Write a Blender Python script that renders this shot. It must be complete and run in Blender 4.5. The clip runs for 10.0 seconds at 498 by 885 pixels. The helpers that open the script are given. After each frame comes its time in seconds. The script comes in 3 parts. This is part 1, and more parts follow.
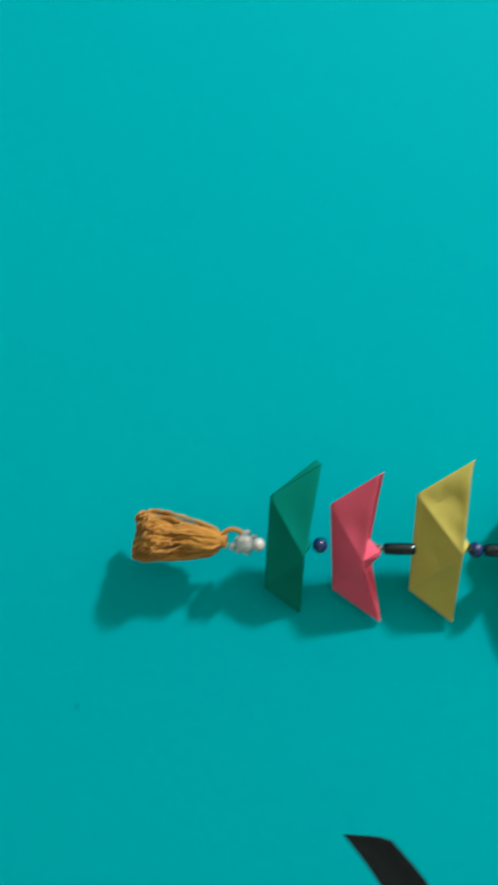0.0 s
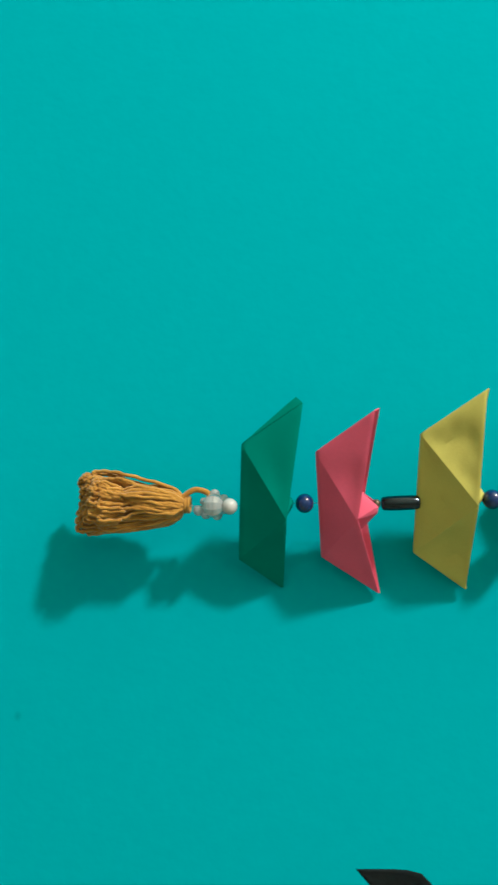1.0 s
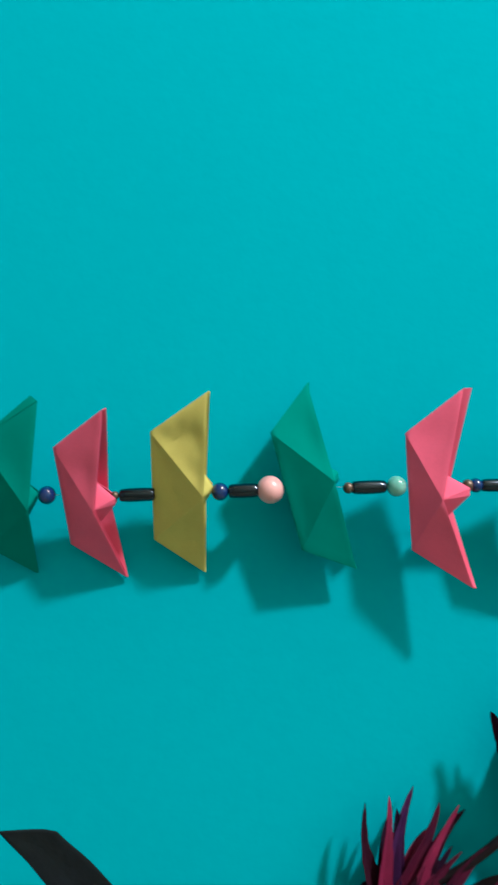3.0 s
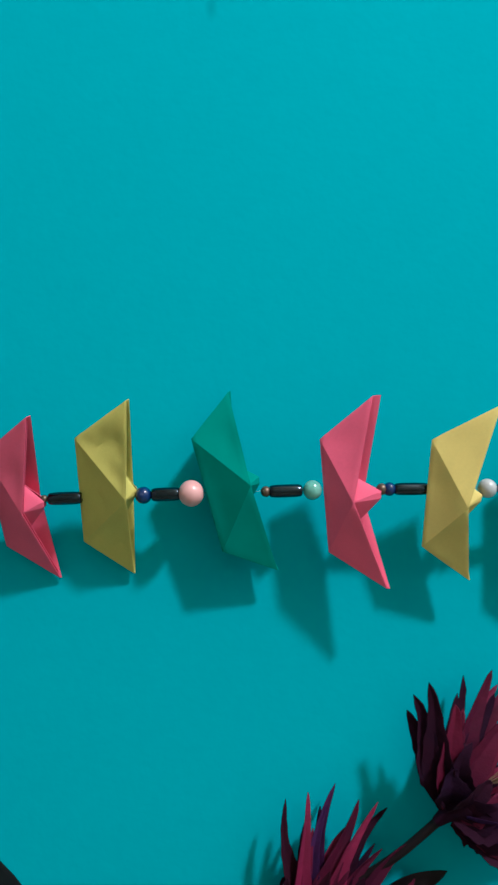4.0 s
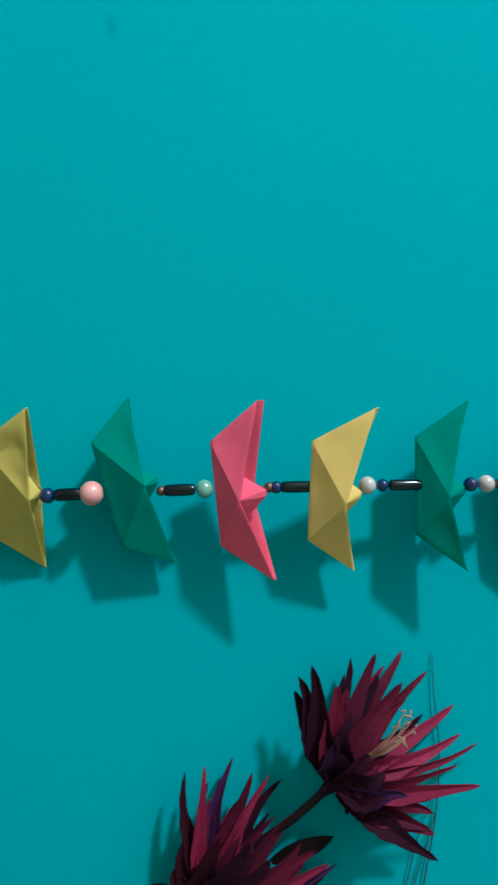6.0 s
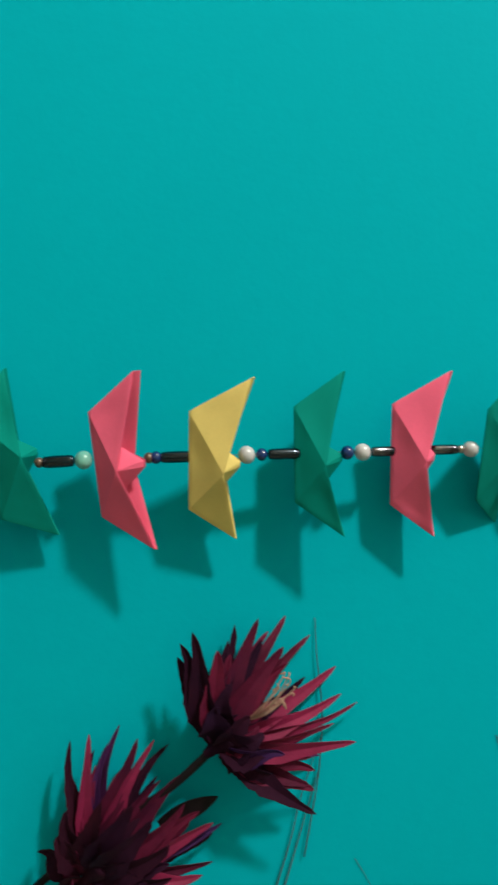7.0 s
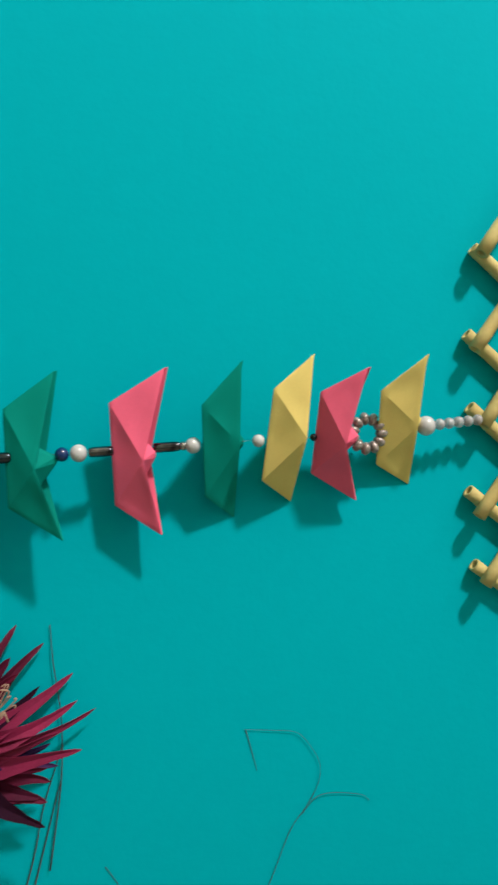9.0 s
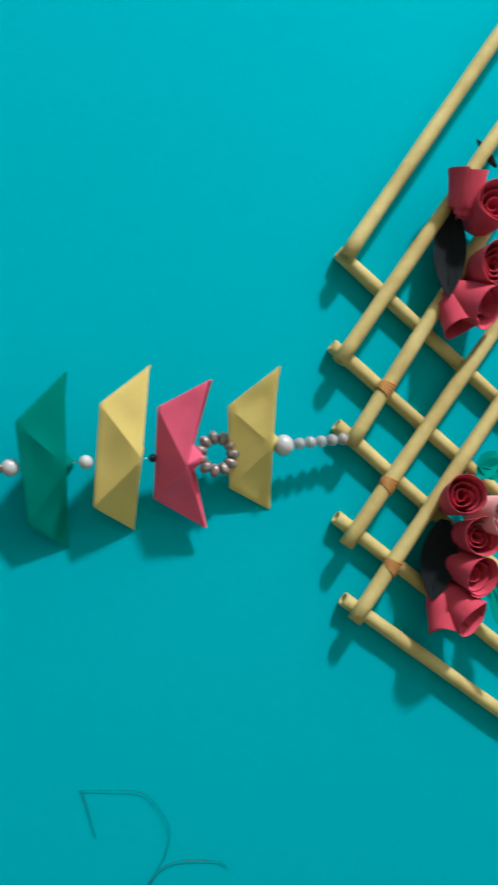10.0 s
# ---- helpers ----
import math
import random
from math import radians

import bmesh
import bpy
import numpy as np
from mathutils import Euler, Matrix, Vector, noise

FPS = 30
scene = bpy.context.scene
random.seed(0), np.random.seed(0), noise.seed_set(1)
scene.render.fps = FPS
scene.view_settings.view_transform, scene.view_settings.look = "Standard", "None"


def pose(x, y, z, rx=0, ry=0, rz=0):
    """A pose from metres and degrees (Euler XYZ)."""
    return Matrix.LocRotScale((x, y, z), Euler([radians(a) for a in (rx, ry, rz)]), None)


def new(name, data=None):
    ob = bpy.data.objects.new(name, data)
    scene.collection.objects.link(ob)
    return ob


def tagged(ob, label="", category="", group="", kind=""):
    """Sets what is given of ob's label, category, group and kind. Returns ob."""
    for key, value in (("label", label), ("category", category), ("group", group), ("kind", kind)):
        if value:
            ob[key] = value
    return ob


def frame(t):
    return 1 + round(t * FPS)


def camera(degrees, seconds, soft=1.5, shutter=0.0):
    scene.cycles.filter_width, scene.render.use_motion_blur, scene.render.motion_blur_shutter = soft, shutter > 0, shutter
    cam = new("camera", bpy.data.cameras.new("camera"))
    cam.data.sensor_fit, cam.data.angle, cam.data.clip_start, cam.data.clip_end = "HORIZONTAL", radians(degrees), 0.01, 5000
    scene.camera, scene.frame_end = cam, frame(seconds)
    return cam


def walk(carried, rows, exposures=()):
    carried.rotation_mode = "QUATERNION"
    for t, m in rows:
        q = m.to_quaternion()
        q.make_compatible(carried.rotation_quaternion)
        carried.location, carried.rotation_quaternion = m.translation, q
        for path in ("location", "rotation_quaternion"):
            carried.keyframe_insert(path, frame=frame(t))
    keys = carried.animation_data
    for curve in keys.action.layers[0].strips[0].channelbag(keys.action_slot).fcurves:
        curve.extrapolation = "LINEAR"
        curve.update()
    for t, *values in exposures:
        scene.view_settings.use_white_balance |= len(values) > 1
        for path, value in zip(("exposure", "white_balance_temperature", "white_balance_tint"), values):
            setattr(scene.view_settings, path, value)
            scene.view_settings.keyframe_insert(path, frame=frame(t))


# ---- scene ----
MAP = Matrix(((0, -1, 0, 0), (0, 0, -1, 0), (1, 0, 0, 1.5), (0, 0, 0, 1)))   # wall frame: u up the wall, v to its left, w out of it
cam = camera(42, 10.0, soft=2.4, shutter=0.5)
ROWS = [   # seconds; u, v, w in metres; turn vector in degrees
    (0, -0.0906, 0.0348, 0.3479, 3.94, 7.44, 3.40),
    (0.1, -0.1019, 0.0315, 0.3422, 3.08, 7.37, 3.27),
    (0.2, -0.1093, 0.0355, 0.3290, 1.26, 8.24, 2.25),
    (0.3, -0.1081, 0.0381, 0.3217, 0.49, 8.07, 1.97),
    (0.5, -0.1029, 0.0292, 0.3061, 0.43, 7.25, 1.97),
    (0.7, -0.1017, 0.0168, 0.2935, 2.22, 6.51, 1.03),
    (1, -0.0947, 0.0158, 0.2877, 3.44, 5.05, 1.00),
    (1.5, -0.0769, 0.0367, 0.2887, 0.89, 3.07, 0.87),
    (2, -0.0549, 0.0355, 0.2915, 1.81, 1.44, 1.01),
    (2.5, -0.0338, 0.0303, 0.2955, 2.98, -0.52, 1.97),
    (3, -0.0174, 0.0286, 0.3038, 0.68, -1.74, 1.47),
    (3.2, -0.0120, 0.0301, 0.3038, 0.32, -2.68, 1.13),
    (4.3, 0.0374, 0.0218, 0.3257, 2.32, 1.27, 1.45),
    (4.5, 0.0396, 0.0318, 0.3291, 0.87, 0.99, 1.22),
    (5, 0.0495, 0.0322, 0.3312, 0.92, 1.11, 0.68),
    (6.3, 0.0871, 0.0355, 0.3398, 0.05, -0.24, 0.56),
    (6.5, 0.0913, 0.0359, 0.3395, -0.18, -1.80, 0.31),
    (7, 0.1180, 0.0313, 0.3414, -1.44, -3.33, 0.12),
    (7.5, 0.1428, 0.0248, 0.3474, -0.88, -5.12, 0.56),
    (8, 0.1716, 0.0308, 0.3532, -1.47, -6.25, 0.19),
    (8.5, 0.1985, 0.0247, 0.3555, -1.55, -8.21, 0.47),
    (9, 0.2263, 0.0306, 0.3466, -1.60, -9.01, -2.14),
    (9.3, 0.2443, 0.0354, 0.3409, -2.80, -9.69, -2.61),
    (9.5, 0.2595, 0.0310, 0.3320, -2.50, -10.22, -2.82),
    (9.8, 0.2810, 0.0307, 0.3255, -0.27, -10.84, -2.08),
    (10, 0.2973, 0.0269, 0.3228, 0.30, -11.27, -2.03),
]


def carried_pose(u, v, w, a, b, c):
    turn = Vector((radians(a), radians(b), radians(c)))
    return MAP @ Matrix.Translation((u, v, w)) @ Matrix.Rotation(turn.length, 4, turn.normalized())


EXPOSURES = [(0, 0.32, 6370, 10), (0.3, 0.34, 6500, -2), (0.5, 0.35, 6500, -4), (1, 0.34, 6500, 2), (1.5, 0.32, 6000, 8), (2, 0.34, 6050, 10), (2.5, 0.34, 6050, 10), (3, 0.34, 5880, 10), (3.2, 0.3, 5780, 10),
             (4.3, -0.01, 5600, 10), (4.5, -0.04, 5580, 10), (5, -0.06, 5700, 10), (6.3, -0.02, 5830, 10), (6.5, -0.01, 5900, 10), (7, 0.03, 6550, 8), (7.5, 0.06, 6280, 10), (8, 0.08, 6130, 10), (8.5, 0.1, 5820, 10),
             (9, 0.1, 6430, 10), (9.5, 0.09, 6350, 10), (10, 0.08, 5750, 10)]
walk(cam, [(r[0], carried_pose(*r[1:])) for r in ROWS],
     exposures=EXPOSURES)

# ---- light: one bulb high on the left of the wall, and bounce off the added room
world = bpy.data.worlds.new("world")
scene.world = world
world.use_nodes = True
world.node_tree.nodes["Background"].inputs[0].default_value = (0.8, 0.9, 1.0, 1)
world.node_tree.nodes["Background"].inputs[1].default_value = 0.02
bulb = bpy.data.lights.new("bulb_light", "POINT")
bulb.energy, bulb.shadow_soft_size, bulb.color = 242, 0.085, (1.0, 0.90, 0.835)
new("bulb_light", bulb).location = (-1.90, -1.18, 2.63)


# ---- materials
def material(name, base, rough=0.6, metal=0.0, vary=0.12, scale=60, bump=0.0, bump_scale=300, spec=0.5, second=None,
             second_scale=8, rnd=0.0, coat=0.0, translucent=0.0, transmission=0.0, sheen=0.0):
    m = bpy.data.materials.new(name)
    m.use_nodes = True
    nt = m.node_tree
    p = nt.nodes["Principled BSDF"]
    link, node = nt.links.new, nt.nodes.new
    p.inputs["Roughness"].default_value = rough
    p.inputs["Metallic"].default_value = metal
    p.inputs["Specular IOR Level"].default_value = spec
    p.inputs["Coat Weight"].default_value = coat
    p.inputs["Coat Roughness"].default_value = 0.08
    p.inputs["Transmission Weight"].default_value = transmission
    p.inputs["Sheen Weight"].default_value = sheen
    co = node("ShaderNodeTexCoord").outputs["Object"]
    fine = node("ShaderNodeTexNoise")
    fine.inputs["Scale"].default_value, fine.inputs["Detail"].default_value = scale, 5
    broad = node("ShaderNodeTexNoise")
    broad.inputs["Scale"].default_value, broad.inputs["Detail"].default_value = second_scale, 3
    link(co, fine.inputs["Vector"])
    link(co, broad.inputs["Vector"])
    mix = node("ShaderNodeMix")
    mix.data_type = "RGBA"
    mix.inputs["A"].default_value = (*base, 1)
    mix.inputs["B"].default_value = (*(second or [c * (1 - 2 * vary) for c in base]), 1)
    ramp = node("ShaderNodeMapRange")
    ramp.inputs["From Min"].default_value, ramp.inputs["From Max"].default_value = 0.35, 0.7
    link(broad.outputs["Fac"], ramp.inputs["Value"])
    fac = ramp.outputs["Result"]
    if rnd:
        info = node("ShaderNodeObjectInfo")
        add = node("ShaderNodeMath")
        add.operation, add.use_clamp = "MULTIPLY_ADD", True
        add.inputs[1].default_value = rnd
        link(info.outputs["Random"], add.inputs[0])
        half = node("ShaderNodeMath")
        half.operation = "MULTIPLY"
        half.inputs[1].default_value = 1 - rnd
        link(fac, half.inputs[0])
        link(half.outputs[0], add.inputs[2])
        fac = add.outputs[0]
    link(fac, mix.inputs["Factor"])
    hsv = node("ShaderNodeHueSaturation")
    link(mix.outputs["Result"], hsv.inputs["Color"])
    val = node("ShaderNodeMapRange")
    val.inputs["To Min"].default_value, val.inputs["To Max"].default_value = 1 - vary, 1 + vary
    link(fine.outputs["Fac"], val.inputs["Value"])
    link(val.outputs["Result"], hsv.inputs["Value"])
    link(hsv.outputs["Color"], p.inputs["Base Color"])
    if bump:
        tex = node("ShaderNodeTexNoise")
        tex.inputs["Scale"].default_value, tex.inputs["Detail"].default_value = bump_scale, 4
        link(co, tex.inputs["Vector"])
        b = node("ShaderNodeBump")
        b.inputs["Strength"].default_value, b.inputs["Distance"].default_value = bump, 0.001
        link(tex.outputs["Fac"], b.inputs["Height"])
        link(b.outputs["Normal"], p.inputs["Normal"])
    if translucent:
        tr = node("ShaderNodeBsdfTranslucent")
        link(hsv.outputs["Color"], tr.inputs["Color"])
        mixer = node("ShaderNodeMixShader")
        mixer.inputs[0].default_value = translucent
        link(p.outputs[0], mixer.inputs[1])
        link(tr.outputs[0], mixer.inputs[2])
        link(mixer.outputs[0], nt.nodes["Material Output"].inputs["Surface"])
    return m


TEAL = material("teal_wall_paint", (0.0, 0.383, 0.470), 0.85, vary=0.03, scale=120, bump=0.12, bump_scale=260, spec=0.04,
                second=(0.0, 0.368, 0.453), second_scale=3.5)
# Tones of the added walls and ceiling, set by how much they fill shadows
CREAM = material("cream_bounce_wall", (0.40, 0.37, 0.27), 0.8, vary=0.04, bump=0.1)
CEIL = material("white_bounce_ceiling", (0.46, 0.45, 0.43), 0.8, vary=0.03, bump=0.1)
FLOOR = material("grey_cement", (0.32, 0.31, 0.29), 0.7, vary=0.15, scale=20, bump=0.2, bump_scale=80)
GREEN = material("green_craft_paper", (0.0, 0.228, 0.186), 0.8, vary=0.05, scale=900, bump=0.08, bump_scale=1800, spec=0.08, translucent=0.03, second_scale=40)
RED = material("coral_craft_paper", (0.90, 0.14, 0.255), 0.75, vary=0.05, scale=900, bump=0.08, bump_scale=1800, spec=0.2, translucent=0.12, second_scale=40)
YELLOW = material("yellow_craft_paper", (0.78, 0.63, 0.195), 0.75, vary=0.05, scale=900, bump=0.08, bump_scale=1800, spec=0.2, translucent=0.12, second_scale=40)
LEMON = material("lemon_craft_paper", (0.60, 0.55, 0.14), 0.75, vary=0.05, scale=900, bump=0.08, bump_scale=1800, spec=0.2, translucent=0.12, second_scale=40)
PALE = material("pale_pink_paper", (0.80, 0.42, 0.42), 0.75, vary=0.05, scale=900, spec=0.2)
STICK = material("rolled_yellow_paper", (0.58, 0.49, 0.20), 0.65, vary=0.14, scale=240, bump=0.2, bump_scale=700, spec=0.2, second=(0.44, 0.34, 0.12), second_scale=45)
TIE = material("orange_tie_thread", (0.50, 0.24, 0.06), 0.8, vary=0.2, scale=900)
YARN = material("mustard_wool_yarn", (0.52, 0.265, 0.052), 0.95, vary=0.3, scale=700, bump=0.5, bump_scale=2200, spec=0.15, second=(0.33, 0.145, 0.022), second_scale=110, sheen=0.3)
NAVY = material("navy_glass_bead", (0.004, 0.026, 0.12), 0.14, vary=0.05, coat=0.4)
PEARL = material("white_pearl_bead", (0.50, 0.53, 0.53), 0.2, vary=0.03, coat=0.6, second=(0.46, 0.46, 0.47), second_scale=120)
PINK = material("pink_plastic_bead", (0.74, 0.40, 0.39), 0.3, vary=0.05, coat=0.3, second=(0.66, 0.32, 0.31), second_scale=160)
MINT = material("mint_glass_bead", (0.16, 0.52, 0.44), 0.2, vary=0.05, coat=0.5, transmission=0.25, second=(0.24, 0.60, 0.5), second_scale=160)
HEMATITE = material("black_hematite_bead", (0.050, 0.065, 0.085), 0.17, metal=1.0, vary=0.15, scale=300)
STEEL = material("silver_grey_glass_bead", (0.20, 0.20, 0.22), 0.16, metal=1.0, vary=0.3, scale=400, second=(0.03, 0.03, 0.04), second_scale=160)
SILVER = material("silver_bead", (0.42, 0.39, 0.37), 0.16, metal=0.9, vary=0.15, scale=500)
RINGMETAL = material("greyed_metal_bead", (0.42, 0.36, 0.34), 0.35, metal=0.4, vary=0.3, scale=500, second=(0.12, 0.10, 0.09), second_scale=420)
# Coral paper of the roses, its colour darkened for the shading within the cluster
ROSE = material("shaded_coral_paper", (0.68, 0.078, 0.13), 0.75, translucent=0.15, vary=0.06, scale=900, bump=0.08, bump_scale=1800, spec=0.2, second_scale=40, second=(0.54, 0.056, 0.095))
BRASS = material("brass_bead", (0.17, 0.12, 0.09), 0.4, metal=0.6, vary=0.15)
CRYSTAL = material("clear_crystal_bead", (0.80, 0.77, 0.78), 0.05, vary=0.05, transmission=0.6, coat=1.0, scale=900, second=(0.52, 0.48, 0.50), second_scale=260)
NYLON = material("clear_nylon_cord", (0.75, 0.80, 0.80), 0.15, vary=0.03, transmission=0.85)
# Dark second tone stands in for crimson petals turned away from the light
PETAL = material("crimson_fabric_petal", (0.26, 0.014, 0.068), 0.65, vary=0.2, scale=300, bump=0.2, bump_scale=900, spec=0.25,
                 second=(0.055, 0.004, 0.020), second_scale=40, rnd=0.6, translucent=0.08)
# The same crimson with shade put into its colour, for less lit petals
SHADEPETAL = material("shaded_crimson_fabric_petal", (0.115, 0.006, 0.028), 0.7, vary=0.25, scale=300, bump=0.2, bump_scale=900, spec=0.15,
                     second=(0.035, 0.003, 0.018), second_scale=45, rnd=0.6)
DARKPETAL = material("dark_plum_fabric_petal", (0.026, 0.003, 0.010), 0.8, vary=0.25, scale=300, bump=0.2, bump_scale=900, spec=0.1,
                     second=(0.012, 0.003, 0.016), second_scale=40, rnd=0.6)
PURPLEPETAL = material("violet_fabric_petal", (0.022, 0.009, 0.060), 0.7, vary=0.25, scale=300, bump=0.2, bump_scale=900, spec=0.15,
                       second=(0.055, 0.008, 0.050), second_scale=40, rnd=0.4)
STAMEN = material("cream_stamen", (0.52, 0.32, 0.23), 0.7, vary=0.15)
STEM = material("dark_plum_stem", (0.008, 0.004, 0.006), 0.7, spec=0.2, vary=0.2, scale=300, bump=0.2)
LEAF = material("dark_green_leaf", (0.008, 0.012, 0.013), 0.75, spec=0.1, vary=0.25, scale=200, bump=0.2, bump_scale=500, second=(0.008, 0.012, 0.016), second_scale=60)
TWIG = material("dry_dark_twig", (0.06, 0.05, 0.05), 0.7, vary=0.3, scale=400)


def add_wall_stains(m):
    """Two small grey smudges that the wall carries."""
    nt = m.node_tree
    link, node = nt.links.new, nt.nodes.new
    p = nt.nodes["Principled BSDF"]
    src = p.inputs["Base Color"].links[0].from_socket
    geo = node("ShaderNodeNewGeometry").outputs["Position"]
    for x, z, sx, sz in ((-0.256, 1.5025, 0.006, 0.0028), (0.0915, 1.278, 0.002, 0.0016)):
        sub = node("ShaderNodeVectorMath")
        sub.operation = "SUBTRACT"
        sub.inputs[1].default_value = (x, 0, z)
        div = node("ShaderNodeVectorMath")
        div.operation = "DIVIDE"
        div.inputs[1].default_value = (sx, 1, sz)
        ln = node("ShaderNodeVectorMath")
        ln.operation = "LENGTH"
        link(geo, sub.inputs[0])
        link(sub.outputs[0], div.inputs[0])
        link(div.outputs[0], ln.inputs[0])
        r = node("ShaderNodeMapRange")
        r.inputs["From Min"].default_value, r.inputs["From Max"].default_value = 1.3, 0.2
        r.inputs["To Max"].default_value = 0.24
        link(ln.outputs["Value"], r.inputs["Value"])
        mx = node("ShaderNodeMix")
        mx.data_type = "RGBA"
        mx.inputs["B"].default_value = (0.02, 0.1, 0.11, 1)
        link(r.outputs["Result"], mx.inputs["Factor"])
        link(src, mx.inputs["A"])
        src = mx.outputs["Result"]
    link(src, p.inputs["Base Color"])


add_wall_stains(TEAL)


# ---- builders
def creased(ob, degrees):
    ob.data.shade_smooth()
    ob.data.set_sharp_from_angle(angle=radians(degrees))
    return ob


def mesh_of(name, bm, mat, smooth=False):
    me = bpy.data.meshes.new(name)
    bmesh.ops.recalc_face_normals(bm, faces=bm.faces)
    bm.to_mesh(me)
    bm.free()
    me.materials.append(mat)
    if smooth:
        me.shade_smooth()
    return me


def part(name, bm, mat, parent, label="", smooth=False):
    ob = new(name, bm if isinstance(bm, bpy.types.Mesh) else mesh_of(name, bm, mat, smooth))
    ob.parent = parent
    return tagged(ob, label) if label else ob


def thing(name, m, label, category, group=""):
    ob = new(name)
    ob.matrix_world = m
    ob.empty_display_size = 0.01
    return tagged(ob, label, category, group)


def at(u, v, w):
    """A place of the wall frame, in millimetres, as a pose."""
    return MAP @ Matrix.Translation((u / 1000, v / 1000, w / 1000))


def box(name, lo, hi, mat, label, category):
    bm = bmesh.new()
    size = [b - a for a, b in zip(lo, hi)]
    bmesh.ops.create_cube(bm, size=1, matrix=Matrix.Translation([(a + b) / 2 for a, b in zip(lo, hi)]) @ Matrix.Diagonal((*size, 1)))
    return tagged(new(name, mesh_of(name, bm, mat)), label, category, kind="structure")


def lathe(bm, profile, sides=20, m=Matrix()):
    """Turn a profile of (along, radius) round the local x axis."""
    rings = []
    for a, r in profile:
        rings.append([bm.verts.new(m @ Vector((a, r * math.cos(2 * math.pi * k / sides), r * math.sin(2 * math.pi * k / sides)))) for k in range(sides)])
    for r0, r1 in zip(rings, rings[1:]):
        for k in range(sides):
            bm.faces.new((r0[k], r0[(k + 1) % sides], r1[(k + 1) % sides], r1[k]))
    return rings


def tube(bm, pts, radii, sides=8, caps=True):
    """A round tube along points, with a radius at each."""
    rings = []
    for i, p in enumerate(pts):
        t = (pts[min(i + 1, len(pts) - 1)] - pts[max(i - 1, 0)]).normalized()
        side = t.cross(Vector((0.31, 0.2, 0.93))).normalized()
        up = side.cross(t)
        r = radii[i] if isinstance(radii, (list, tuple)) else radii
        rings.append([bm.verts.new(p + r * (math.cos(2 * math.pi * k / sides) * side + math.sin(2 * math.pi * k / sides) * up)) for k in range(sides)])
    for r0, r1 in zip(rings, rings[1:]):
        for k in range(sides):
            bm.faces.new((r0[k], r0[(k + 1) % sides], r1[(k + 1) % sides], r1[k]))
    if caps:
        bm.faces.new(rings[0][::-1])
        bm.faces.new(rings[-1])


def spline(knots, steps=8):
    """A smooth line through knots."""
    k = [Vector(p) for p in knots]
    k = [2 * k[0] - k[1], *k, 2 * k[-1] - k[-2]]
    out = []
    for i in range(1, len(k) - 2):
        a, b, c, d = k[i - 1:i + 3]
        for s in range(steps):
            t = s / steps
            out.append(0.5 * (2 * b + (c - a) * t + (2 * a - 5 * b + 4 * c - d) * t * t + (3 * b - a - 3 * c + d) * t ** 3))
    return out + [k[-2]]


def mm(*p):
    return Vector(p) / 1000


# ---- the room: behind the garland wall_north; the rest is unseen, added to close it and bounce light
wall = box("wall_north", (-3.0, 0, 0), (1.8, 0.12, 3.4), TEAL, "teal painted plaster wall behind the hanging garland", "wall")
box("wall_west", (-3.12, -3.2, 0), (-3.0, 0.12, 3.4), CREAM, "unseen cream side wall, added for bounce light", "wall")
box("wall_east", (1.8, -3.2, 0), (1.92, 0.12, 3.4), CREAM, "unseen cream side wall, added for bounce light", "wall")
box("wall_south", (-3.12, -3.32, 0), (1.92, -3.2, 3.4), CREAM, "unseen cream wall across the room, added for bounce light", "wall")
box("floor", (-3.12, -3.32, -0.1), (1.92, 0.12, 0), FLOOR, "plain grey cement floor of the room", "floor")
box("ceiling", (-3.12, -3.32, 3.4), (1.92, 0.12, 3.5), CEIL, "unseen white ceiling, added to close the room and bounce light", "ceiling")


# ---- folded paper boats
def fold(p, seed):
    """Soft waves in crisp paper; sharp-ridged folds where it is crumpled."""
    soft = noise.noise(p * 60 + Vector((seed, 0, 0))) + 0.3 * noise.noise(p * 140 + Vector((0, seed, 0)))
    sharp = 0.9 - 2.2 * abs(noise.noise(p * 42 + Vector((seed, 0, 3)))) - 0.9 * abs(noise.noise(p * 95 + Vector((0, seed, 7))))
    return 0.7 * sharp if CRUMPLE[0] > 2 else soft


def paper(bm, a, b, c, n, swell, seed):
    """A triangle of paper, slightly swollen and creased between its edges."""
    nrm = (b - a).cross(c - a).normalized()
    rows = []
    for i in range(n + 1):
        row = []
        for j in range(n + 1 - i):
            s, t = i / n, j / n
            r = 1 - s - t
            p = r * a + s * b + t * c
            inside = 27 * r * s * t if min(r, s, t) > 1e-6 else 0.0
            edge = min(1.0, 6 * min(r, s, t))
            p = p + nrm * (swell * inside + edge * 0.0008 * fold(p, seed) * CRUMPLE[0])
            row.append(bm.verts.new(p))
        rows.append(row)
    for i in range(n):
        for j in range(n - i):
            bm.faces.new((rows[i][j], rows[i + 1][j], rows[i][j + 1]))
            if j < n - i - 1:
                bm.faces.new((rows[i + 1][j], rows[i + 1][j + 1], rows[i][j + 1]))


CRUMPLE = [1.0]
BOATS = []


def thicken(ob, t):
    s = ob.modifiers.new("thickness", "SOLIDIFY")
    s.thickness, s.offset = t, 0
    e = ob.modifiers.new("flat_facets", "WEIGHTED_NORMAL")
    e.mode, e.weight, e.keep_sharp = "FACE_AREA", 100, True
    return ob


